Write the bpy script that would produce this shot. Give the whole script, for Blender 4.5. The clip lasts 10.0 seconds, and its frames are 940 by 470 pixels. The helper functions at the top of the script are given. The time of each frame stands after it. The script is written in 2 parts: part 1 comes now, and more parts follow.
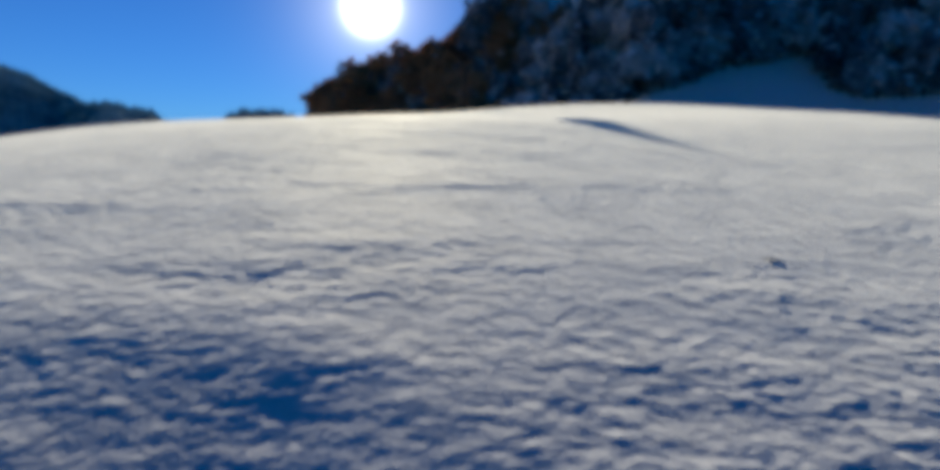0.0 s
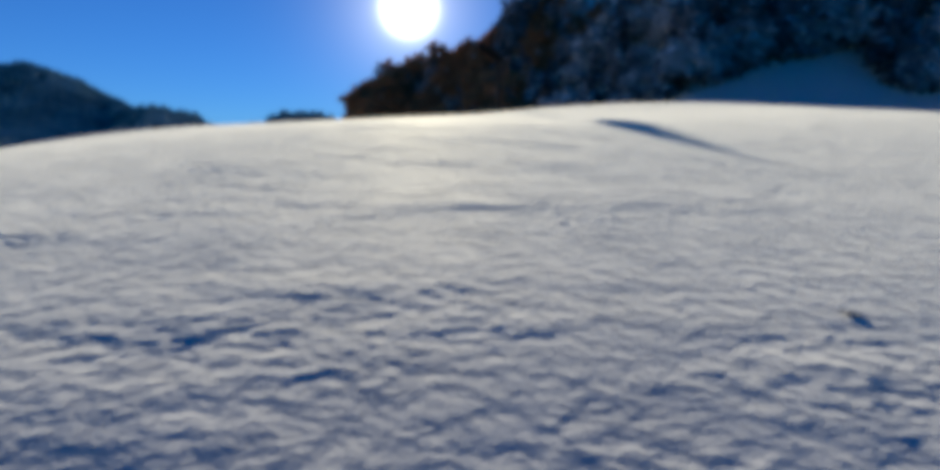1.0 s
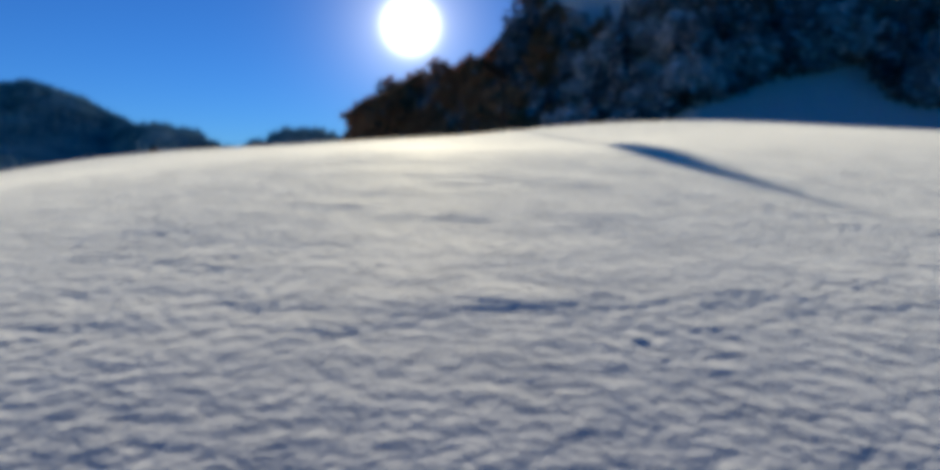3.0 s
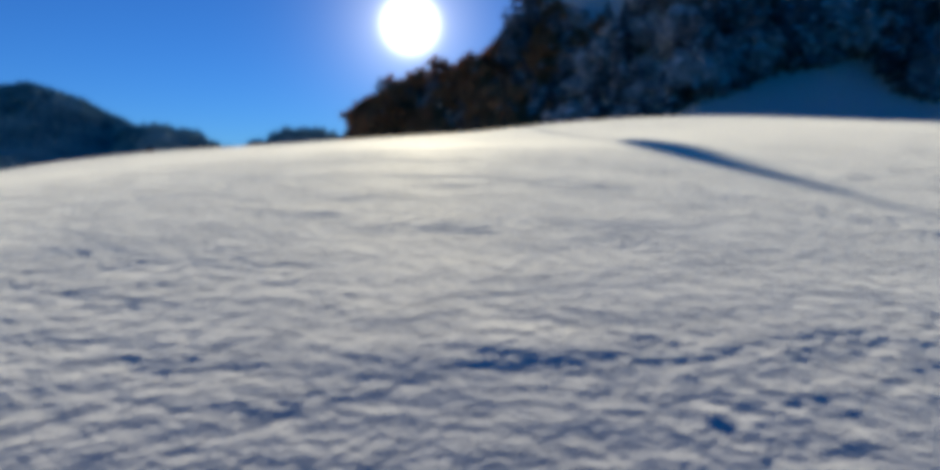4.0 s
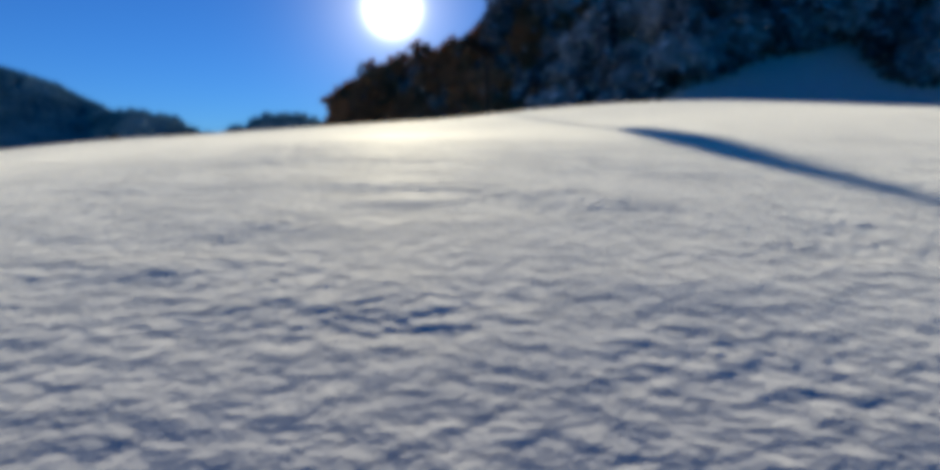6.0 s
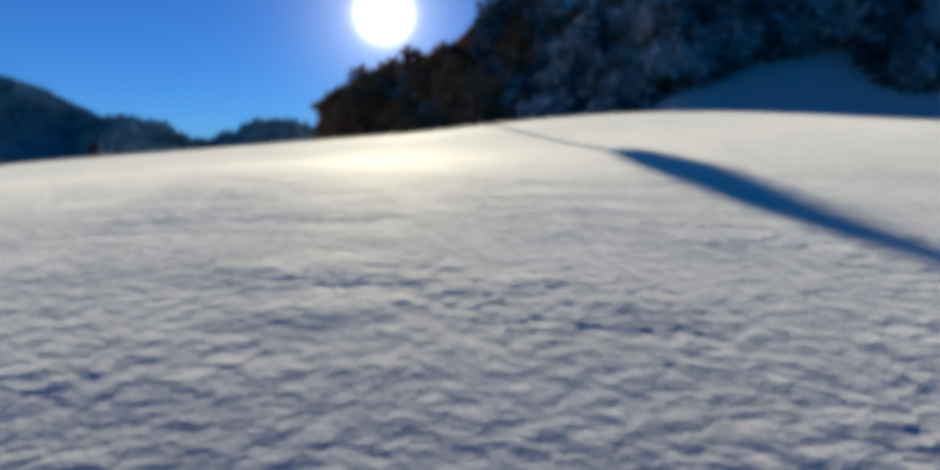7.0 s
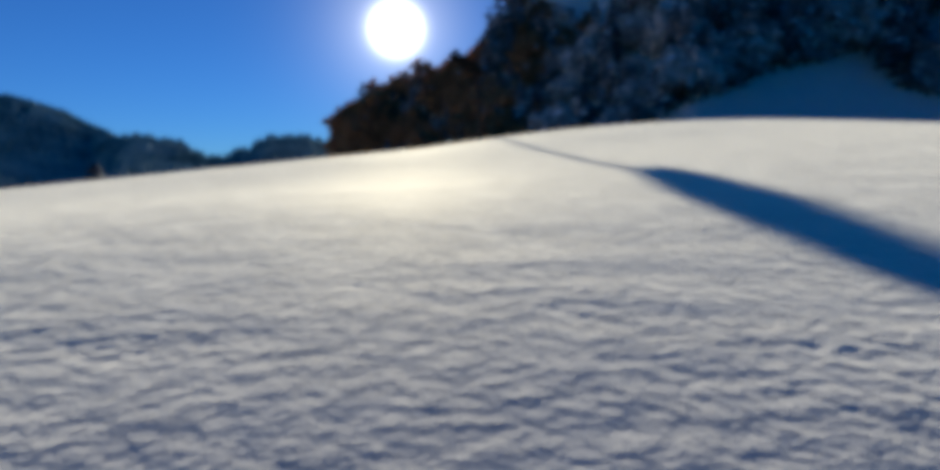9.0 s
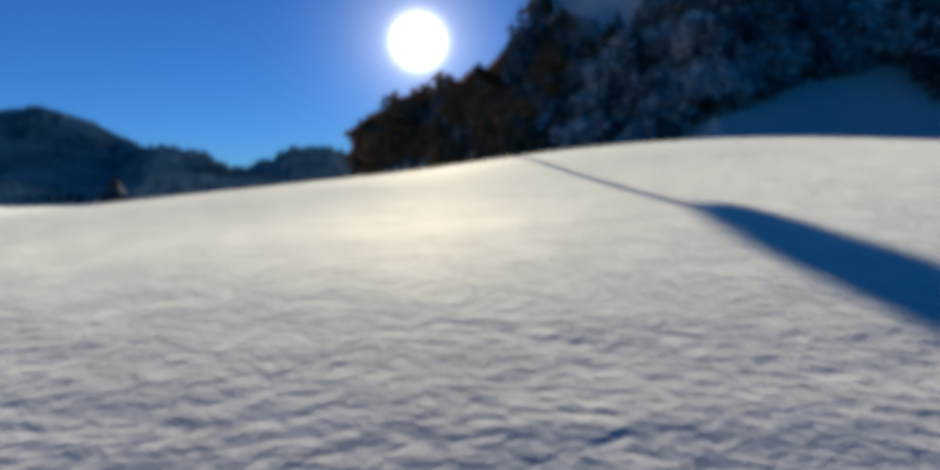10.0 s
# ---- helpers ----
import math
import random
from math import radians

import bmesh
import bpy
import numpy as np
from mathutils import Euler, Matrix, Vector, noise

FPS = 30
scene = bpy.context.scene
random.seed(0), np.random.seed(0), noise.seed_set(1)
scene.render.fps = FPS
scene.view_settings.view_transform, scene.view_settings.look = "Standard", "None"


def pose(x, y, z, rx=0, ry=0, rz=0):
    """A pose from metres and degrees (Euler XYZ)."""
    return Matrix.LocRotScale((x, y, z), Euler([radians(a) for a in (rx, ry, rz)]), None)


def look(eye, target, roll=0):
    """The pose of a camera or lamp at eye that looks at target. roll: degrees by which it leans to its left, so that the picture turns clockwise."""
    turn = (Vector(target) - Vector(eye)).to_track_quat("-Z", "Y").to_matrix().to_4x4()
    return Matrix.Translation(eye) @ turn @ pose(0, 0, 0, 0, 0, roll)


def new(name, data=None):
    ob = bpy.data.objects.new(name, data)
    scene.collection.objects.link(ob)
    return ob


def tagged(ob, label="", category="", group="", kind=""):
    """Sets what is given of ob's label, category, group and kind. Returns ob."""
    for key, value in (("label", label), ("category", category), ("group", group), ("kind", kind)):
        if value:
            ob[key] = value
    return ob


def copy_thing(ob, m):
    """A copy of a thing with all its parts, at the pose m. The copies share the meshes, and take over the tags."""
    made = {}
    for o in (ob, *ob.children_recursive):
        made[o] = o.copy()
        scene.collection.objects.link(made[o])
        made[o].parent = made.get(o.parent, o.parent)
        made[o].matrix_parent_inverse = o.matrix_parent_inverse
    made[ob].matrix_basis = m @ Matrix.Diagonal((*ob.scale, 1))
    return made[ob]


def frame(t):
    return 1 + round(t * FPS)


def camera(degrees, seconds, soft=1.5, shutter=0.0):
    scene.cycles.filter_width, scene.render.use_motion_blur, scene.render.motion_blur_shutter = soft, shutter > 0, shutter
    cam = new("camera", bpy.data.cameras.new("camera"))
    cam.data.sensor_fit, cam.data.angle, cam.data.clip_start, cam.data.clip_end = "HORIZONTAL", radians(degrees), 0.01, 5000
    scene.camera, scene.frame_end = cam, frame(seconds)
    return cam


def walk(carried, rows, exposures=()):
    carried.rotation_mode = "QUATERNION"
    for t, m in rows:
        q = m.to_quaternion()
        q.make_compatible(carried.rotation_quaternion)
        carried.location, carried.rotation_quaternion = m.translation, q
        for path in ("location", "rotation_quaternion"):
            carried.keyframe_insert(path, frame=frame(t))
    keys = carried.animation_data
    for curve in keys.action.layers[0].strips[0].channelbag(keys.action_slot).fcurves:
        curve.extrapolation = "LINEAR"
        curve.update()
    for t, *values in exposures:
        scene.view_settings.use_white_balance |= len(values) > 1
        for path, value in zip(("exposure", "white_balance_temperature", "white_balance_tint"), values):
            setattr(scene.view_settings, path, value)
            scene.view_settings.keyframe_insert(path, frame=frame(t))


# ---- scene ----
# camera: seconds, place, yaw, pitch, roll
PATH = [
    (0.0, 1.150, 0.000, 1.125, -0.000, -6.000, -0.793),
    (0.5, 1.148, 0.317, 1.185, 1.174, -6.454, -1.503),
    (1.0, 1.361, 0.835, 1.268, 3.183, -6.059, -0.448),
    (1.5, 1.429, 1.183, 1.412, 3.250, -5.599, 0.120),
    (2.0, 1.319, 1.659, 1.412, 2.655, -5.093, -0.509),
    (3.5, 1.092, 3.017, 1.696, 3.633, -4.762, -0.030),
    (4.0, 1.086, 3.605, 1.643, 3.403, -4.897, 0.276),
    (4.5, 1.103, 4.165, 1.643, 2.620, -5.092, 0.159),
    (5.0, 1.407, 4.648, 1.566, 2.611, -5.653, 0.311),
    (6.5, 0.998, 6.933, 2.076, 1.611, -6.144, 0.453),
    (7.0, 1.337, 7.700, 2.269, 1.357, -5.720, 0.535),
    (7.5, 1.316, 8.376, 2.392, 1.276, -5.383, 0.683),
    (8.0, 1.208, 9.033, 2.343, 1.369, -5.159, 1.110),
    (8.5, 1.400, 9.623, 2.385, 1.791, -5.016, 1.448),
    (9.0, 1.662, 10.332, 2.490, 2.522, -4.672, 1.567),
    (9.5, 1.455, 11.244, 2.605, 3.479, -4.087, 1.583),
    (10.0, 1.491, 11.910, 2.850, 4.284, -3.647, 1.314),
]
cam = camera(69.7, 10.0, soft=7.0)
walk(cam, [(t, pose(x, y, z, 90 + p, r, w)) for t, x, y, z, w, p, r in PATH], exposures=[(0.0, 1.6, 6120, 6), (5.0, 1.61, 6150, 6), (10.0, 1.45, 6150, 6)])

# ---------------------------------------------------------------- light
SUN_AZ, SUN_EL = -8.3, 12.4  # degrees right of +Y, degrees above the horizon
SUN_WAY = Vector((math.sin(radians(SUN_AZ)) * math.cos(radians(SUN_EL)),
                  math.cos(radians(SUN_AZ)) * math.cos(radians(SUN_EL)), math.sin(radians(SUN_EL))))

world = bpy.data.worlds.new("winter_sky")
world.use_nodes = True
scene.world = world
wt = world.node_tree
wt.nodes.clear()


def wnode(kind, **inputs):
    n = wt.nodes.new(kind)
    for key, value in inputs.items():
        n.inputs[int(key[1:])].default_value = value
    return n


def wmath(op, a, b=0.0, c=0.0):
    n = wt.nodes.new("ShaderNodeMath")
    n.operation = op
    for i, v in enumerate((a, b, c)):
        if isinstance(v, (int, float)):
            n.inputs[i].default_value = v
        else:
            wt.links.new(v, n.inputs[i])
    return n.outputs[0]


sky = wt.nodes.new("ShaderNodeTexSky")
sky.sky_type = "NISHITA"
sky.sun_disc = False
sky.sun_elevation = radians(SUN_EL)
sky.sun_rotation = radians(SUN_AZ)
sky.altitude = 1500
sky.air_density, sky.dust_density, sky.ozone_density = 1.0, 0.0, 4.0
tint = wt.nodes.new("ShaderNodeMix")
tint.data_type, tint.blend_type = "RGBA", "MULTIPLY"
tint.inputs["Factor"].default_value = 1.0
wt.links.new(sky.outputs[0], tint.inputs[6])
sky_bg = wnode("ShaderNodeBackground")
coord = wt.nodes.new("ShaderNodeTexCoord")
dot = wt.nodes.new("ShaderNodeVectorMath")
dot.operation = "DOT_PRODUCT"
wt.links.new(coord.outputs["Generated"], dot.inputs[0])
dot.inputs[1].default_value = SUN_WAY
# a clear mountain sky is brightest on the sun's side and deepens away from it
depth = wt.nodes.new("ShaderNodeMapRange")
depth.interpolation_type = "SMOOTHSTEP"
wt.links.new(dot.outputs["Value"], depth.inputs[0])
for slot, value in ((1, 0.45), (2, 0.88), (3, 0.02), (4, 0.028)):
    depth.inputs[slot].default_value = value
wt.links.new(depth.outputs[0], sky_bg.inputs[1])
# and turns a purer blue there
hue = wt.nodes.new("ShaderNodeMix")
hue.data_type = "RGBA"
side = wmath("MULTIPLY", wmath("SUBTRACT", depth.outputs[0], 0.02), 1 / 0.008)
wt.links.new(side, hue.inputs["Factor"])
hue.inputs[6].default_value = (0.02, 0.66, 1.24, 1)
hue.inputs[7].default_value = (0.36, 0.665, 1.12, 1)
wt.links.new(hue.outputs[2], tint.inputs[7])
wt.links.new(tint.outputs[2], sky_bg.inputs[0])
# the sun's bright disc with its aureole in the thin frosty air
away = wmath("MULTIPLY", wmath("ARCCOSINE", wmath("MINIMUM", dot.outputs["Value"], 0.999999)), 180 / math.pi)
core = wmath("MULTIPLY", wmath("EXPONENT", wmath("MULTIPLY", wmath("POWER", wmath("DIVIDE", away, 1.7), 2.6), -1.0)), 1.8)
halo = wmath("MULTIPLY", wmath("EXPONENT", wmath("DIVIDE", away, -2.6)), 0.42)
glow_bg = wnode("ShaderNodeBackground", _0=(1.0, 0.93, 0.86, 1))
wt.links.new(wmath("ADD", core, halo), glow_bg.inputs[1])
both = wt.nodes.new("ShaderNodeAddShader")
wt.links.new(sky_bg.outputs[0], both.inputs[0])
wt.links.new(glow_bg.outputs[0], both.inputs[1])
world_out = wt.nodes.new("ShaderNodeOutputWorld")
wt.links.new(both.outputs[0], world_out.inputs[0])

sun = new("sun", bpy.data.lights.new("sun", "SUN"))
sun.data.energy, sun.data.angle, sun.data.color = 2.0, radians(0.5), (1.0, 0.89, 0.72)
sun.matrix_world = look((0, 0, 60), Vector((0, 0, 60)) - SUN_WAY)


# ---------------------------------------------------------------- materials
def material(name, base, rough=0.8, spec=0.3):
    m = bpy.data.materials.new(name)
    m.use_nodes = True
    b = m.node_tree.nodes["Principled BSDF"]
    b.inputs["Base Color"].default_value = (*base, 1)
    b.inputs["Roughness"].default_value = rough
    b.inputs["Specular IOR Level"].default_value = spec
    return m


def nodes_of(m):
    return m.node_tree, m.node_tree.nodes["Principled BSDF"]


def noise_node(nt, scale, detail=4.0, rough=0.55, vector=None):
    n = nt.nodes.new("ShaderNodeTexNoise")
    n.inputs["Scale"].default_value, n.inputs["Detail"].default_value, n.inputs["Roughness"].default_value = scale, detail, rough
    if vector:
        nt.links.new(vector, n.inputs["Vector"])
    return n.outputs["Fac"]


def ramp(nt, fac, *stops):
    r = nt.nodes.new("ShaderNodeValToRGB")
    while len(r.color_ramp.elements) < len(stops):
        r.color_ramp.elements.new(0.5)
    for e, (pos, col) in zip(r.color_ramp.elements, stops):
        e.position, e.color = pos, (*col, 1)
    nt.links.new(fac, r.inputs[0])
    return r.outputs[0]


def bump(nt, height, strength, distance, before=None):
    b = nt.nodes.new("ShaderNodeBump")
    b.inputs["Strength"].default_value, b.inputs["Distance"].default_value = strength, distance
    nt.links.new(height, b.inputs["Height"])
    if before:
        nt.links.new(before, b.inputs["Normal"])
    return b.outputs["Normal"]


def snow_material():
    m = material("snow", (0.86, 0.87, 0.89), 0.8, 0.0)
    nt, b = nodes_of(m)
    place = nt.nodes.new("ShaderNodeNewGeometry").outputs["Position"]
    col = ramp(nt, noise_node(nt, 1.7, 5, 0.6, place), (0.25, (0.5, 0.51, 0.54)), (0.7, (0.63, 0.63, 0.64)))
    nt.links.new(col, b.inputs["Base Color"])
    # crust: clods of a hand's width down to grains, rougher in patches
    stretch = nt.nodes.new("ShaderNodeVectorMath")
    stretch.operation = "MULTIPLY"
    nt.links.new(place, stretch.inputs[0])
    stretch.inputs[1].default_value = (1.0, 1.05, 1.0)
    clods = noise_node(nt, 8, 5, 0.53, stretch.outputs[0])
    patchy = nt.nodes.new("ShaderNodeMapRange")
    nt.links.new(noise_node(nt, 2.2, 3, 0.55, stretch.outputs[0]), patchy.inputs[0])
    for slot, value in ((1, 0.36), (2, 0.64), (3, 0.6), (4, 1.15)):
        patchy.inputs[slot].default_value = value
    relief = nt.nodes.new("ShaderNodeMath")
    relief.operation = "MULTIPLY"
    level = nt.nodes.new("ShaderNodeMath")
    level.operation = "SUBTRACT"
    nt.links.new(clods, level.inputs[0])
    level.inputs[1].default_value = 0.5
    nt.links.new(level.outputs[0], relief.inputs[0])
    nt.links.new(patchy.outputs[0], relief.inputs[1])
    nt.links.new(bump(nt, relief.outputs[0], 1.0, 0.055), b.inputs["Normal"])
    # icy grains throw the low sun forward at a glancing view
    glaze = nt.nodes.new("ShaderNodeBsdfGlossy")
    # yellowish gloss colour: the warm glare below the sun is tinted in
    glaze.inputs["Color"].default_value = (0.98, 0.93, 0.76, 1)
    glaze.inputs["Roughness"].default_value = 0.86
    facing = nt.nodes.new("ShaderNodeLayerWeight")
    power = nt.nodes.new("ShaderNodeMath")
    power.operation = "POWER"
    nt.links.new(facing.outputs["Facing"], power.inputs[0])
    power.inputs[1].default_value = 3.0
    share = nt.nodes.new("ShaderNodeMath")
    share.operation = "MULTIPLY"
    nt.links.new(power.outputs[0], share.inputs[0])
    share.inputs[1].default_value = 0.5
    both = nt.nodes.new("ShaderNodeMixShader")
    nt.links.new(share.outputs[0], both.inputs[0])
    nt.links.new(b.outputs[0], both.inputs[1])
    nt.links.new(glaze.outputs[0], both.inputs[2])
    nt.links.new(both.outputs[0], nt.nodes["Material Output"].inputs[0])
    b.inputs["Sheen Weight"].default_value = 1.0
    b.inputs["Sheen Roughness"].default_value = 0.4
    # warm tint here too, for the same glare
    b.inputs["Sheen Tint"].default_value = (1.0, 0.96, 0.86, 1)
    b.inputs["Subsurface Weight"].default_value = 0.85
    b.inputs["Subsurface Radius"].default_value = (1.0, 0.95, 0.9)
    b.inputs["Subsurface Scale"].default_value = 0.03
    return m


def foliage_material(name, dark, light, scale=1.2):
    m = material(name, dark, 0.75, 0.2)
    nt, b = nodes_of(m)
    place = nt.nodes.new("ShaderNodeNewGeometry").outputs["Position"]
    info = nt.nodes.new("ShaderNodeObjectInfo").outputs["Random"]
    mixed = nt.nodes.new("ShaderNodeMath")
    mixed.operation = "MULTIPLY_ADD"
    nt.links.new(info, mixed.inputs[0])
    mixed.inputs[1].default_value = 0.35
    nt.links.new(noise_node(nt, scale, 4, 0.65, place), mixed.inputs[2])
    nt.links.new(ramp(nt, mixed.outputs[0], (0.45, dark), (0.85, light)), b.inputs["Base Color"])
    return m


def let_light_through(m, tone, share):
    """Thin twigs and dry leaves glow when the sun stands behind them."""
    nt, p = nodes_of(m)
    thin = nt.nodes.new("ShaderNodeBsdfTranslucent")
    thin.inputs["Color"].default_value = (*tone, 1)
    both = nt.nodes.new("ShaderNodeMixShader")
    both.inputs[0].default_value = share
    nt.links.new(p.outputs[0], both.inputs[1])
    nt.links.new(thin.outputs[0], both.inputs[2])
    nt.links.new(both.outputs[0], nt.nodes["Material Output"].inputs[0])


SNOW = snow_material()
TREE_SNOW = material("tree_snow", (0.8, 0.83, 0.88), 0.7, 0.1)
FIR = foliage_material("fir_needles", (0.035, 0.032, 0.04), (0.22, 0.23, 0.26), 0.3)
# brown twigs, their tone lightened to hold the glare around the sun
GLARE_TWIGS = foliage_material("glare_brown_twigs", (0.15, 0.095, 0.06), (0.4, 0.26, 0.16))
let_light_through(GLARE_TWIGS, (0.55, 0.34, 0.18), 0.55)
FROST = foliage_material("frosted_twigs", (0.05, 0.045, 0.05), (0.46, 0.47, 0.5), 0.3)
# distance haze is put into this base: paler and bluer than the needles
HAZY_FIR = foliage_material("far_woods", (0.05, 0.12, 0.14), (0.34, 0.46, 0.47), 0.022)
HAZY_FIR.node_tree.nodes["Principled BSDF"].inputs["Specular IOR Level"].default_value = 0.0
DARK_BARK = foliage_material("dark_bark", (0.012, 0.009, 0.007), (0.03, 0.022, 0.018), 6)
BARK = foliage_material("bark", (0.03, 0.022, 0.017), (0.09, 0.065, 0.05), 6)


# ---------------------------------------------------------------- ground
rng = np.random.default_rng(7)
TABLE = rng.permutation(512)
ANGLES = rng.uniform(0, 2 * math.pi, 512)


def grain(x, y, seed=0):
    """Gradient noise of arrays, about -1 to 1, one lump to a unit."""
    xi, yi = np.floor(x).astype(int), np.floor(y).astype(int)
    fx, fy = x - xi, y - yi
    u, v = fx * fx * fx * (fx * (fx * 6 - 15) + 10), fy * fy * fy * (fy * (fy * 6 - 15) + 10)

    def corner(i, j):
        a = ANGLES[TABLE[(TABLE[(xi + i + 37 * seed) % 512] + yi + j) % 512]]
        return np.cos(a) * (fx - i) + np.sin(a) * (fy - j)
    low = corner(0, 0) * (1 - u) + corner(1, 0) * u
    high = corner(0, 1) * (1 - u) + corner(1, 1) * u
    return 1.5 * (low * (1 - v) + high * v)


def smooth(a, b, x):
    s = np.clip((x - a) / (b - a), 0, 1)
    return s * s * (3 - 2 * s)


def hump(x, y, cx, cy):
    return np.exp(-((x - cx) / 6) ** 2 - ((y - cy) / 6) ** 2)


def field(x, y):
    """The rounded snow field before the crest."""
    x, y = np.clip(x, -60, 60), np.clip(y, -30, 70)
    u, v = x / 10, y / 10
    return (-0.01220 * x + 0.16214 * y - 0.31347 * u * u - 0.08592 * u * v - 0.28403 * v * v + 0.12995 * u * u * u + 0.33556 * u * u * v + 0.09866 * u * v * v + 0.05457 * v * v * v - 0.09355 * u * u * v * v - 0.00515 * v ** 4 - 0.11100 * u ** 4 - 0.17407 * hump(x, y, -15, 16) + 0.23586 * hump(x, y, -15, 23) + 0.16805 * hump(x, y, -15, 30) - 0.38244 * hump(x, y, -9, 16) + 0.09297 * hump(x, y, -9, 23) + 0.04767 * hump(x, y, -9, 30) + 0.30477 * hump(x, y, -3, 16) - 0.23783 * hump(x, y, -3, 23) + 0.13042 * hump(x, y, -3, 30) - 0.02744 * hump(x, y, 3, 16) - 0.04732 * hump(x, y, 3, 23) - 0.16888 * hump(x, y, 3, 30) + 0.08932 * hump(x, y, 9, 16) + 0.00900 * hump(x, y, 9, 23) - 0.06573 * hump(x, y, 9, 30) + 0.08252 * hump(x, y, 15, 16) + 0.08541 * hump(x, y, 15, 23) + 0.00060 * hump(x, y, 15, 30))


# low swells and hollows on the field: x, y, half length, half width, height
SWELLS = [
    (0.2, 3.7, 0.4, 0.24, 0.007), (0.25, 4.15, 0.5, 0.24, 0.008), (0.58, 6.28, 0.45, 0.22, 0.009), (1.15, 6.46, 0.45, 0.2, 0.007),
    (0.6, 6.8, 0.3, 0.18, 0.005), (-0.45, 9.28, 0.4, 0.22, 0.008), (0.45, 10.95, 0.6, 0.22, 0.009), (-0.3, 10.25, 0.45, 0.22, 0.007),
    (0.6, 8.98, 0.3, 0.2, 0.007), (2.05, 9.15, 0.5, 0.24, 0.008), (0.25, 11.65, 0.6, 0.25, 0.008), (1.25, 11.32, 0.4, 0.2, 0.007),
    (2.35, 13.65, 0.45, 0.22, 0.007), (2.8, 14.5, 0.7, 0.28, 0.007), (1.9, 14.4, 0.45, 0.22, 0.007), (3.1, 16.75, 0.9, 0.4, 0.007),
]
# where the wooded slope's foot lies: degrees right of +Y, metres
FOOT = ([-60, -13, -8, -4, 0, 8, 15, 22, 30, 180], [310, 265, 225, 190, 156, 124, 100, 106, 112, 112])


def hills(x, y):
    """The wooded slope behind the crest and the far hills across the valley."""
    r = np.hypot(x, y) + 1e-6
    az = np.degrees(np.arctan2(x, y))
    front = y > 0
    # wooded slope: its foot comes nearer to the right, its ridge climbs to the right
    foot = np.interp(az, *FOOT)
    ridge = np.interp(az, [-13.6, -12.7, -10.8, -8.3, -4, 0, 1.3, 2.6, 8, 40, 70, 100], [0.0, 0.05, 0.085, 0.11, 0.138, 0.172, 0.2, 0.33, 0.42, 0.44, 0.3, 0.0])
    rise = 0.62 * np.maximum(0, r - foot)
    top_r = (0.62 * foot) / np.maximum(0.62 - ridge, 0.02)
    back = ridge * top_r - 0.15 * (r - top_r)
    slope = np.maximum(0, np.minimum(rise, back))
    # far hills to the left, across the valley
    line = np.interp(az, [-75, -50, -43, -39, -36, -33, -31, -29, -27.5, -25, -23.5, -22, -20.8, -20, -18.5, -16, -14, -12, -6],
                     [0.1, 0.085, 0.092, 0.1, 0.112, 0.095, 0.077, 0.06, 0.058, 0.05, 0.032, 0.028, 0.041, 0.038, 0.058, 0.056, 0.046, 0.036, 0.0])
    far_r = np.interp(az, [-75, -31, -28, -22, -10], [900, 860, 620, 620, 620])
    far = line * far_r * np.exp(-((r - far_r) / (0.22 * far_r)) ** 2)
    lumps = grain(x / 40, y / 40, 3) * 1.2 * smooth(150, 400, r)
    return np.where(front | (r > 200), slope + far + lumps * (0.3 + 0.7 * smooth(5, 60, slope + far)), 0.0)


def ground_z(x, y, detail=True, step_x=0.0, step_y=0.0):
    """The snow's height; step_x and step_y: how finely it is asked for, so that no lump is finer than the mesh can carry."""
    x, y = np.asarray(x, float), np.asarray(y, float)
    r = np.hypot(x, y - 6)
    near = field(x, y)
    # past the crest the field sinks into a shallow valley floor, and behind the path it falls on downhill
    away = smooth(34, 80, r)
    z = near * (1 - away) + np.minimum(0, 0.155 * y) * away
    z = z + hills(x, y)
    for sx, sy, ax, ay, h in SWELLS:
        z = z + h * np.exp(-((x - sx) / ax) ** 2 - ((y - sy) / ay) ** 2)
    # a low bank dips towards the start of the path
    edge = np.interp(x, [-3, 0.1, 0.6, 1.0, 1.5, 2.2], [3.1, 3.05, 2.85, 2.45, 2.1, 1.7])
    z = z - 0.047 * (1 - smooth(edge - 1.4, edge, y)) * (1 - smooth(0.7, 2.0, x)) * smooth(-9, -4, x) * smooth(-3, 0, y)
    if detail:
        fade = 1 - smooth(25, 60, r)
        warp = 0.25 * grain(x * 0.9, y * 0.9, 11) + 0.12 * grain(x * 2.3, y * 2.3, 15)
        # crusted patches are rougher than the wind-smoothed ones between
        patch = smooth(-0.3, 0.5, grain(x * 0.45, y * 0.7, 12) + 0.6 * grain(x * 1.3, y * 1.9, 13))
        rough = 0.5 + 0.9 * patch

        def lumps(fx, fy, height, seed, bend=0.0):
            shown = (1 - smooth(0.4, 0.7, fx * step_x)) * (1 - smooth(0.45, 0.75, fy * step_y))
            return fade * height * shown * grain(x * fx + warp * bend, y * fy + warp * bend * 0.8, seed)

        z = z + lumps(0.45, 0.7, 0.006, 1)
        z = z + rough * lumps(1.4, 2.2, 0.0038, 2, 1)
        z = z + rough * lumps(3.4, 5.0, 0.0018, 5, 2)
        z = z + rough * lumps(7, 9.5, 0.0016, 6, 3)
        z = z + rough * lumps(12, 14, 0.0014, 8, 5)
        z = z + rough * lumps(19, 22, 0.0010, 10, -6)
        z = z + (0.3 + rough) * lumps(26, 29, 0.0007, 14, 9)
    return z


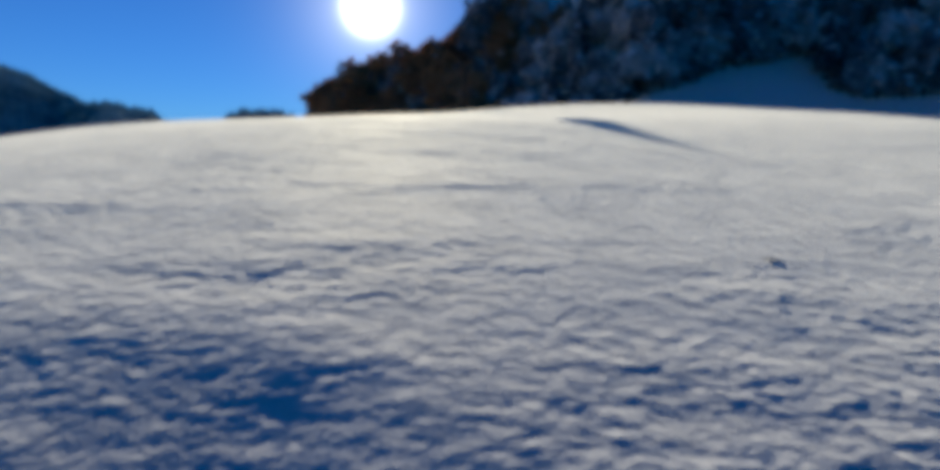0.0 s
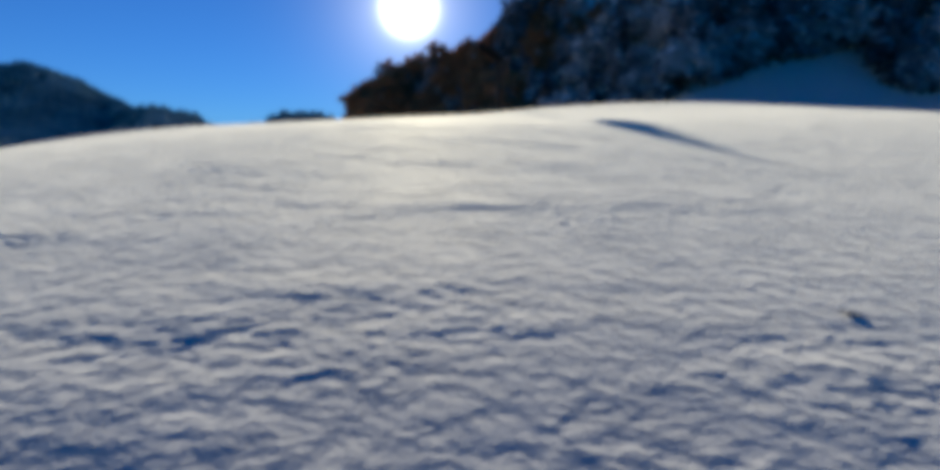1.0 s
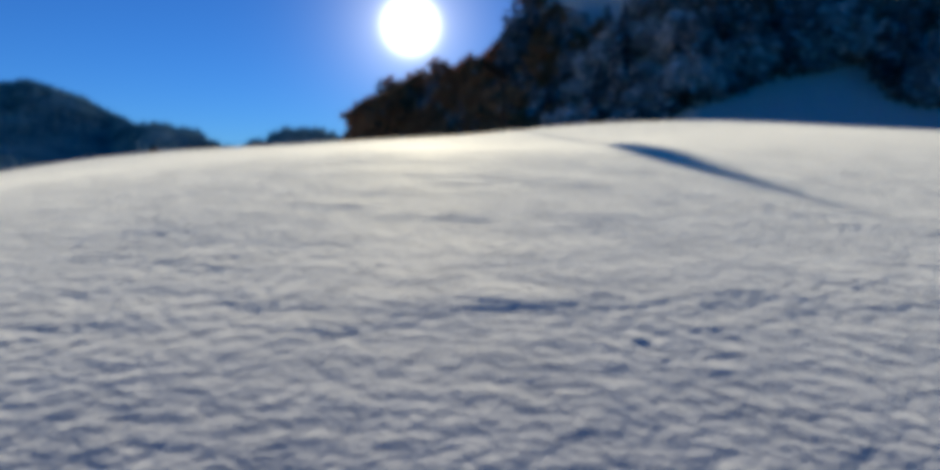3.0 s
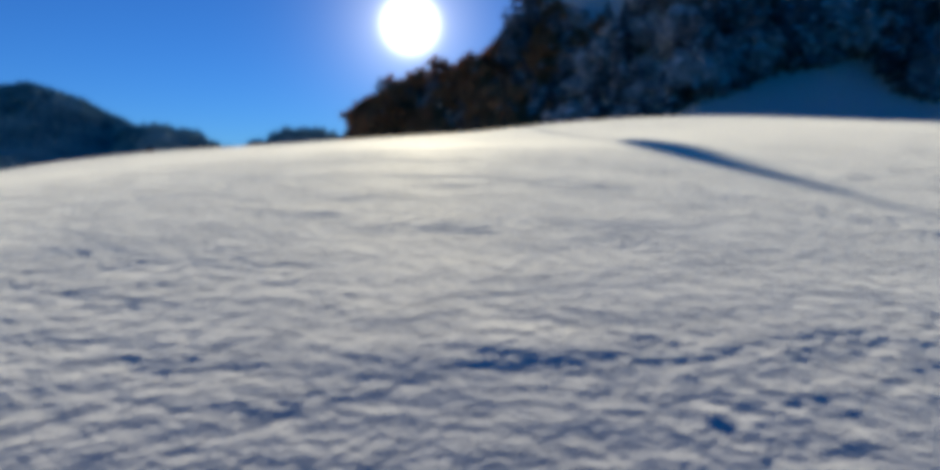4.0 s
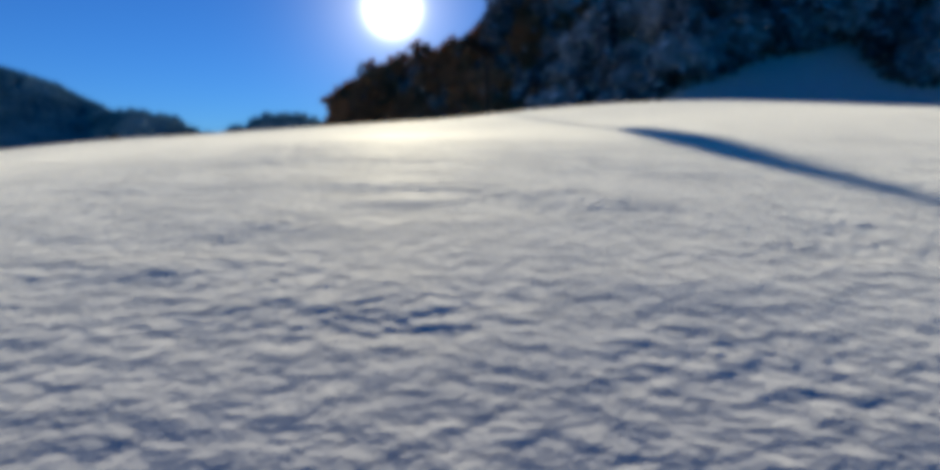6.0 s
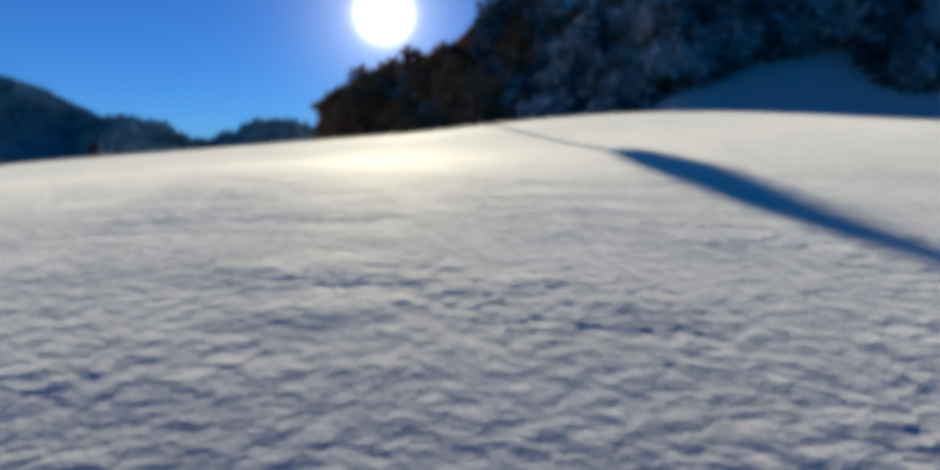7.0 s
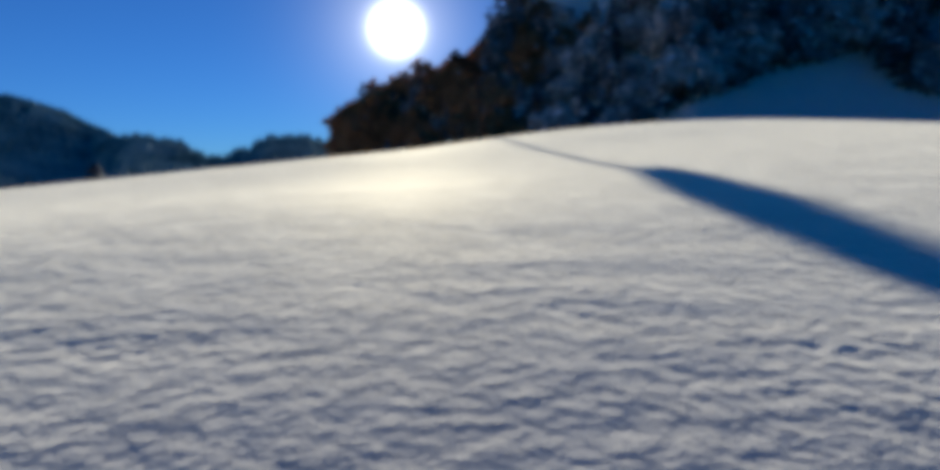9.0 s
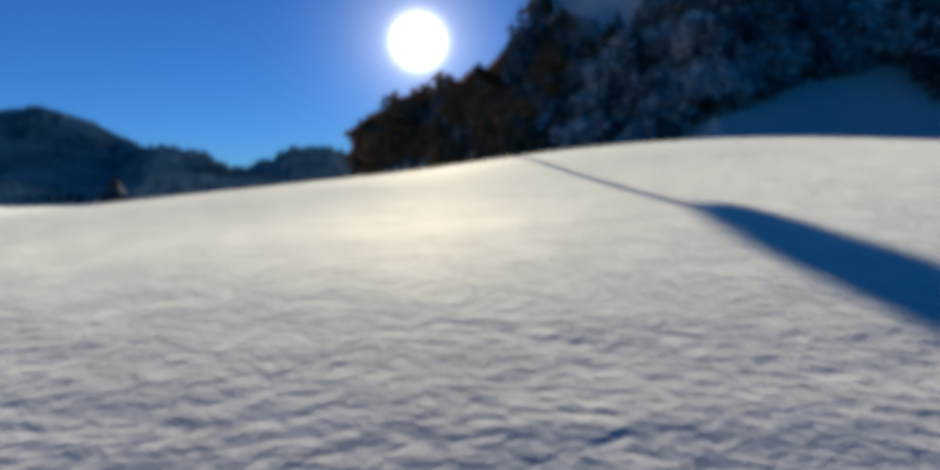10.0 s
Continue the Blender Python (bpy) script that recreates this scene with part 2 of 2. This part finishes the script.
def spread(lo, hi, step, out_lo, out_hi, growth_lo, growth_hi):
    """Coordinates that lie close between lo and hi and wider and wider beyond."""
    mid = list(np.arange(lo, hi, step))
    up, s = [mid[-1]], step
    while up[-1] < out_hi:
        s = min(s * growth_hi, 60)
        up.append(up[-1] + s)
    down, s = [mid[0]], step
    while down[-1] > out_lo:
        s = min(s * growth_lo, 60)
        down.append(down[-1] - s)
    return np.array(down[:0:-1] + mid + up[1:])


def build_ground():
    xs = spread(-2.0, 4.4, 0.0165, -2400, 2400, 1.045, 1.045)
    ys = spread(1.4, 15.4, 0.0165, -300, 2600, 1.08, 1.03)
    gx, gy = np.meshgrid(xs, ys)
    dx, dy = np.meshgrid(np.gradient(xs), np.gradient(ys))
    gz = ground_z(gx, gy, True, dx, dy)
    verts = np.stack([gx.ravel(), gy.ravel(), gz.ravel()], 1)
    nx, ny = len(xs), len(ys)
    i = (np.arange(ny - 1)[:, None] * nx + np.arange(nx - 1)[None, :]).ravel()
    faces = np.stack([i, i + 1, i + nx + 1, i + nx], 1)
    me = bpy.data.meshes.new("ground")
    me.vertices.add(len(verts))
    me.vertices.foreach_set("co", verts.ravel())
    me.loops.add(faces.size)
    me.loops.foreach_set("vertex_index", faces.ravel())
    me.polygons.add(len(faces))
    me.polygons.foreach_set("loop_start", np.arange(0, faces.size, 4))
    me.polygons.foreach_set("use_smooth", np.ones(len(faces), bool))
    me.update()
    me.validate()
    me.materials.append(SNOW)
    return tagged(new("ground", me), "rolling field of wind-crusted white snow with rough clods", "snow field", kind="structure")


build_ground()


# ---------------------------------------------------------------- trees
def part(name, me, mat, parent, label=""):
    ob = new(name, me)
    if not me.materials:
        me.materials.append(mat)
    ob.parent = parent
    if label:
        ob["label"] = label
    if name in ("crown", "snow_cover"):
        ob["kind"] = "stuff"
    return ob


OCTA_V = np.array([(1, 0, 0), (-1, 0, 0), (0, 1, 0), (0, -1, 0), (0, 0, 1), (0, 0, -1)], float)
OCTA_F = np.array([(0, 2, 4), (2, 1, 4), (1, 3, 4), (3, 0, 4), (2, 0, 5), (1, 2, 5), (3, 1, 5), (0, 3, 5)])


def tuft_mesh(name, places, sizes, turns, r):
    """Many ragged tufts in one mesh: places (n,3), sizes (n,3), turns about z (n)."""
    n = len(places)
    v = OCTA_V[None] * (1 + r.uniform(-0.35, 0.35, (n, 6, 1))) * sizes[:, None, :]
    c, s = np.cos(turns)[:, None], np.sin(turns)[:, None]
    v = np.stack([v[..., 0] * c - v[..., 1] * s, v[..., 0] * s + v[..., 1] * c, v[..., 2]], -1)
    v[..., 2] -= 0.35 * np.maximum(0, (v[..., 0] * c + v[..., 1] * s))
    v = (v + places[:, None, :]).reshape(-1, 3)
    f = (OCTA_F[None] + 6 * np.arange(n)[:, None, None]).reshape(-1, 3)
    me = bpy.data.meshes.new(name)
    me.from_pydata(v.tolist(), [], f.tolist())
    return me


def trunk_mesh(name, height, radius, limbs, r):
    bm = bmesh.new()
    rings, lean = [], r.uniform(-0.03, 0.03, 2)
    for k in range(7):
        h = height * k / 6
        rad = radius * (1 - 0.88 * k / 6) * (1.35 if k == 0 else 1)
        rings.append([bm.verts.new((lean[0] * h + rad * math.cos(a), lean[1] * h + rad * math.sin(a), h - 0.6 * (k == 0))) for a in np.arange(7) * 2 * math.pi / 7])
    for a, b in zip(rings, rings[1:]):
        for i in range(7):
            bm.faces.new((a[i], a[(i + 1) % 7], b[(i + 1) % 7], b[i]))
    bm.faces.new(rings[-1])
    for _ in range(limbs):
        h = height * r.uniform(0.25, 0.85)
        a, length = r.uniform(0, 2 * math.pi), height * r.uniform(0.12, 0.26) * (1.15 - h / height)
        base = Vector((lean[0] * h, lean[1] * h, h))
        tip = base + Vector((math.cos(a) * length, math.sin(a) * length, length * r.uniform(0.0, 0.5)))
        w = radius * 0.28
        vs = [bm.verts.new(base + Vector((math.cos(a + q) * w, math.sin(a + q) * w, math.sin(q * 2) * w))) for q in (0.9, 2.6, 4.4)]
        top = bm.verts.new(tip)
        for i in range(3):
            bm.faces.new((vs[i], vs[(i + 1) % 3], top))
    me = bpy.data.meshes.new(name)
    bm.to_mesh(me)
    bm.free()
    return me


def fir_crown(height, spread_m, r):
    """Tufts of drooping boughs on a cone with gaps."""
    n = 95
    h = 0.1 + 0.9 * r.random(n) ** 0.85
    tier = np.round(h * 11) / 11 * 0.6 + h * 0.4
    reach = spread_m * (1.02 - tier) ** 0.8 * r.uniform(0.55, 1.12, n)
    a = r.uniform(0, 2 * math.pi, n)
    keep = (np.sin(a * 2 + h * 9) > -0.85)
    p = np.stack([np.cos(a) * reach * 0.72, np.sin(a) * reach * 0.72, height * tier], 1)[keep]
    s = np.stack([0.25 + reach * 0.42, 0.22 + reach * 0.25, 0.16 + reach * 0.14], 1)[keep]
    return p, s * r.uniform(1.05, 1.7, (len(p), 1)), a[keep]


def round_crown(height, spread_m, r):
    """Twig tufts of a broad-headed tree, with holes between them."""
    n = 125
    a, e = r.uniform(0, 2 * math.pi, n), r.uniform(-0.7, 1.0, n)
    rad = r.uniform(0.35, 1.0, n) ** 0.6 * (1 + 0.25 * np.sin(3 * a + 5 * e))
    ring = np.sqrt(np.clip(1 - e * e, 0.05, 1))
    p = np.stack([np.cos(a) * ring * rad * spread_m, np.sin(a) * ring * rad * spread_m, height * (0.6 + 0.38 * e * rad)], 1)
    s = r.uniform(0.34, 0.74, (n, 1)) * np.array([[1.3, 0.8, 0.9]]) * spread_m / 3
    return p, s, a


def make_tree(kind, height, spread_m, seed, snowy):
    r = np.random.default_rng(seed)
    if kind == "fir":
        tree = tagged(new("fir_tree"), "dark snow-dusted fir tree on the shaded slope", "tree", "trees of the wooded slope")
        p, s, a = fir_crown(height, spread_m, r)
        leaf = FIR
    elif kind == "bush":
        tree = tagged(new("bush"), "low frosted leafless bush on the shaded slope", "bush", "bushes of the wooded slope")
        p, s, a = round_crown(height, spread_m, r)
        leaf = FROST
    else:
        tree = tagged(new("broadleaf_tree"), "brown leafless broad-headed tree behind the snow crest, lightened for sun glare" if snowy < 0.1 else "frosted leafless broad-headed tree on the shaded slope", "tree", "trees of the wooded slope")
        p, s, a = round_crown(height, spread_m, r)
        leaf = GLARE_TWIGS if snowy < 0.1 else FROST
    part("trunk", trunk_mesh("trunk", height * 0.96, 0.018 * height + 0.05, 14, r), BARK, tree)
    part("crown", tuft_mesh("crown", p, s, a, r), leaf, tree)
    pick = grain(p[:, 0] * 0.35 + seed * 3.7, p[:, 2] * 0.4 + p[:, 1] * 0.35, 17) + r.uniform(-0.25, 0.25, len(p)) > 0.75 - 1.9 * snowy
    if pick.any():
        q = p[pick] + np.array([0, 0, 0.35]) * s[pick]
        part("snow_cover", tuft_mesh("snow_cover", q + [0, 0, 0.05], s[pick] * [0.75, 0.75, 0.55] * r.uniform(0.45, 1.15, (int(pick.sum()), 1)), a[pick], r), TREE_SNOW, tree, "clumps of frozen snow on the boughs")
    return tree


def polar(az, r):
    return r * math.sin(radians(az)), r * math.cos(radians(az))


def plant_slope():
    r = np.random.default_rng(21)
    protos = [make_tree("fir", 11, 2.9, 1, 0.22), make_tree("fir", 12, 3.1, 2, 0.28), make_tree("fir", 8.5, 2.7, 3, 0.3), make_tree("fir", 10, 3.5, 4, 0.25),
              make_tree("broadleaf", 9, 3.9, 5, 0.2), make_tree("broadleaf", 8, 3.6, 6, 0.3), make_tree("broadleaf", 11, 4.4, 7, 0.06), make_tree("broadleaf", 9.5, 3.9, 8, 0.04),
              make_tree("bush", 3.6, 2.3, 9, 0.3), make_tree("bush", 3.0, 2.6, 10, 0.2), make_tree("bush", 4.4, 2.5, 11, 0.25), make_tree("bush", 3.3, 2.1, 12, 0.05)]
    used, counts = set(), [0, 0, 0]
    spots = []

    def lie(az, rr):
        x, y = polar(az, rr)
        z = float(ground_z(x, y, False))
        return x, y, z, math.degrees(math.atan2(z - 2, rr))

    def foot_of(az):
        return float(np.interp(az, *FOOT))

    def rim(az):
        """How high the open snow slope reaches."""
        return float(np.interp(az, [12.5, 14, 16, 18, 21, 26.3, 27.2, 28.3, 29.5, 37], [4.2, 4.9, 5.4, 6.2, 7.1, 8.0, 7.2, 5.6, 4.7, 4.4]))

    # a row of trees and bushes along the rim of the open slope
    for az in np.arange(13.2, 35.5, 0.42):
        a = az + r.uniform(-0.15, 0.15)
        rr = foot_of(a)
        while lie(a, rr)[3] < rim(a) + r.uniform(0.0, 0.25) and rr < 300:
            rr += 0.5
        x, y, z, el = lie(a, rr)
        spots.append((x, y, z, a, int(r.choice([0, 1, 2]))))
    # the tall firs that stand over the ridge
    for a, rr in ((-0.1, 200), (0.6, 206), (1.25, 204), (1.9, 210)):
        x, y, z, el = lie(a, rr)
        spots.append((x, y, z, a, 3))
    tries = 0
    while len(spots) < 870 and tries < 32000:
        tries += 1
        az = r.uniform(-12.5, 37)
        foot = foot_of(az)
        rr = foot + 6 + 125 * r.random() ** 1.15
        x, y, z, el = lie(az, rr)
        if el < 0.6 or el > 16.8 or (rr > foot + 25 and z < 0.2 * (rr - foot)) and az > -9:
            continue
        # the open snow slope and the glades stay bare
        if az > 12.5 and el < rim(az):
            continue
        if (2.6 < az < 10.5 and el > 10.8 + 0.15 * (az - 3)) or (11.2 < az < 13.2 and el < 8.3):
            continue
        gap = 3.3 + 0.006 * (rr - foot)
        if any((x - s[0]) ** 2 + (y - s[1]) ** 2 < gap * gap for s in spots):
            continue
        spots.append((x, y, z, az, int(r.choice([0, 0, 1, 1, 2, 2]))))
    for x, y, z, az, kind in spots:
        # on the sun's side trees get the brown with glare in its colour
        warm = az < r.uniform(-1.0, 9.0)
        tall = kind == 3
        if tall:
            kind, warm = 0, False
        if (warm or az < 0) and kind == 0 and not tall:
            kind = 1
        for _ in range(2):
            if counts[kind] >= 295:
                kind = (kind + 1) % 3
        counts[kind] += 1
        choice = kind * 4 + int(r.integers(0, 4))
        if kind == 1:
            choice = int(r.choice([6, 7] if warm else [4, 5]))
        if kind == 2 and warm:
            choice = 11
        if tall:
            choice = 1
        # two small glades higher up
        up = math.degrees(math.atan2(z - 2, math.hypot(x, y)))
        if (21 < az < 25.5 and 10.0 < up < 11.4) or (27.8 < az < 30.6 and 7.4 < up < 9.3):
            r.uniform(size=5)
            continue
        proto = protos[choice]
        m = pose(x, y, z - 0.1, r.uniform(-3, 3), r.uniform(-3, 3), r.uniform(0, 360))
        size = r.uniform(1.75, 2.0) if tall else r.uniform(0.75, 1.2) * (1.25 if az < -8 else 0.95 if az < 0 else 1.0)
        if choice in used:
            t = copy_thing(proto, m)
        else:
            used.add(choice)
            t = proto
            t.matrix_basis = m
        girth = 0.62 * size if tall else size
        t.scale = (girth, girth, size * r.uniform(0.9, 1.12))


plant_slope()


def crest_fir():
    """A small dark fir that looks over the falling side of the field."""
    fir = make_tree("fir", 5.4, 2.3, 31, 0.1)
    tagged(fir, "small dark fir standing behind the falling snow crest", "tree")
    fir.location = (-37.6, 74.6, float(ground_z(-37.6, 74.6, False)) - 0.1)


crest_fir()


def lone_tree():
    """A thin, high-stemmed tree just behind the crest; its lopsided top throws the long shadow over the field."""
    r = np.random.default_rng(5)
    x, y = 0.74, 44.0
    base = float(ground_z(x, y, False))
    thing = tagged(new("slender_tree"), "slim dark tree with bare stem and small lopsided crown", "tree")
    thing.location = (x, y, base)
    bm = bmesh.new()
    rings = []
    # heights whose shadow falls at these distances down the field
    reach = np.array([21.3, 20.0, 18.0, 16.0, 15.0, 14.0, 12.0, 10.8])
    tall = field(np.full(8, 4.1), reach) + (y - reach) / math.cos(radians(SUN_AZ)) * math.tan(radians(SUN_EL)) - base
    for h, rad, lean in ((-0.4, 0.12, 0.0), (2.5, 0.1, 0.0), (tall[0], 0.085, -0.2), (tall[3], 0.06, -0.65), (tall[6], 0.03, -1.0)):
        rings.append([bm.verts.new((lean + rad * math.cos(a), rad * math.sin(a), h)) for a in np.arange(8) * math.pi / 4])
    for lo, hi in zip(rings, rings[1:]):
        for i in range(8):
            bm.faces.new((lo[i], lo[(i + 1) % 8], hi[(i + 1) % 8], hi[i]))
    bm.faces.new(rings[-1])
    me = bpy.data.meshes.new("trunk")
    bm.to_mesh(me)
    bm.free()
    part("trunk", me, DARK_BARK, thing)
    n = 900
    h = tall[0] + (tall[7] - tall[0]) * r.random(n)
    lo = np.interp(h, tall, [-0.15, -0.45, -0.95, -1.24, -1.3, -1.33, -1.3, -1.12])
    hi = np.interp(h, tall, [0.28, 0.24, -0.02, -0.3, -0.47, -0.76, -1.0, -1.06])
    across = lo + (hi - lo) * r.random(n)
    # the top thins out to single twigs
    dense = r.random(n) > 0.94 * smooth(tall[4], tall[6], h)
    h, across, n = h[dense], across[dense], int(dense.sum())
    p = np.stack([across, r.uniform(-0.1, 0.1, n), h], 1)
    s = r.uniform(0.07, 0.13, (n, 1)) * np.array([[1.2, 1.0, 0.6]])
    part("crown", tuft_mesh("crown", p, s, r.uniform(0, 6.28, n), r), DARK_BARK, thing)


lone_tree()


def far_woods():
    """Woods on the far hills, one mass of small crowns."""
    r = np.random.default_rng(33)
    P, S = [], []
    n = 15000
    az = r.uniform(-60, -12.5, n)
    rr = np.interp(az, [-75, -31, -28, -22, -10], [900, 860, 620, 620, 620]) * r.uniform(0.55, 1.04, n)
    x, y = rr * np.sin(np.radians(az)), rr * np.cos(np.radians(az))
    z = ground_z(x, y, False)
    keep = (grain(x / 60, y / 60, 9) > -0.75)
    x, y, z = x[keep], y[keep], z[keep]
    for k in range(2):
        P.append(np.stack([x + r.uniform(-2, 2, len(x)), y + r.uniform(-2, 2, len(x)), z + 1.8 + 2.8 * k], 1))
        w = r.uniform(1.8, 4.8, (len(x), 1)) * (1 - 0.24 * k)
        w = w * np.where((r.random(len(x)) < 0.2) & (x / y > -0.55), 1.75, 1.0)[:, None]
        S.append(w * np.array([[1, 1, 1.1]]))
    p, s = np.concatenate(P), np.concatenate(S)
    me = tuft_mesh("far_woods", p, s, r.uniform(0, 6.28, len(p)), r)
    # its blue-green colour carries the haze
    me.materials.append(HAZY_FIR)
    tagged(new("far_woods", me), "dark green woods covering the far hills, tinted pale blue for haze", "woods", kind="stuff")


far_woods()


# ---------------------------------------------------------------- small things on the snow
def dead_leaf(x, y, turn, size):
    """A curled dead leaf frozen into the crust."""
    bm = bmesh.new()
    rows = []
    for i in range(7):
        u = i / 6
        half = size * 0.42 * math.sin(math.pi * min(1.0, 0.12 + 0.88 * u)) * (1 - 0.25 * u)
        rows.append([bm.verts.new((v * half, size * (u - 0.5), 0.04 * size * (2 * u - 1) ** 2 + 0.35 * half * abs(v) * 0.3)) for v in (-1, -0.4, 0, 0.4, 1)])
    for lo, hi in zip(rows, rows[1:]):
        for k in range(4):
            bm.faces.new((lo[k], lo[k + 1], hi[k + 1], hi[k]))
    me = bpy.data.meshes.new("dead_leaf")
    bm.to_mesh(me)
    bm.free()
    me.materials.append(BARK)
    ob = tagged(new("dead_leaf", me), "small curled brown dead leaf lying on the snow crust", "leaf")
    ob.matrix_world = pose(x, y, float(ground_z(x, y)) + 0.002, 8.5, 0, turn)
    ob.modifiers.new("thickness", "SOLIDIFY").thickness = 0.002


dead_leaf(3.0, 4.09, 70, 0.1)
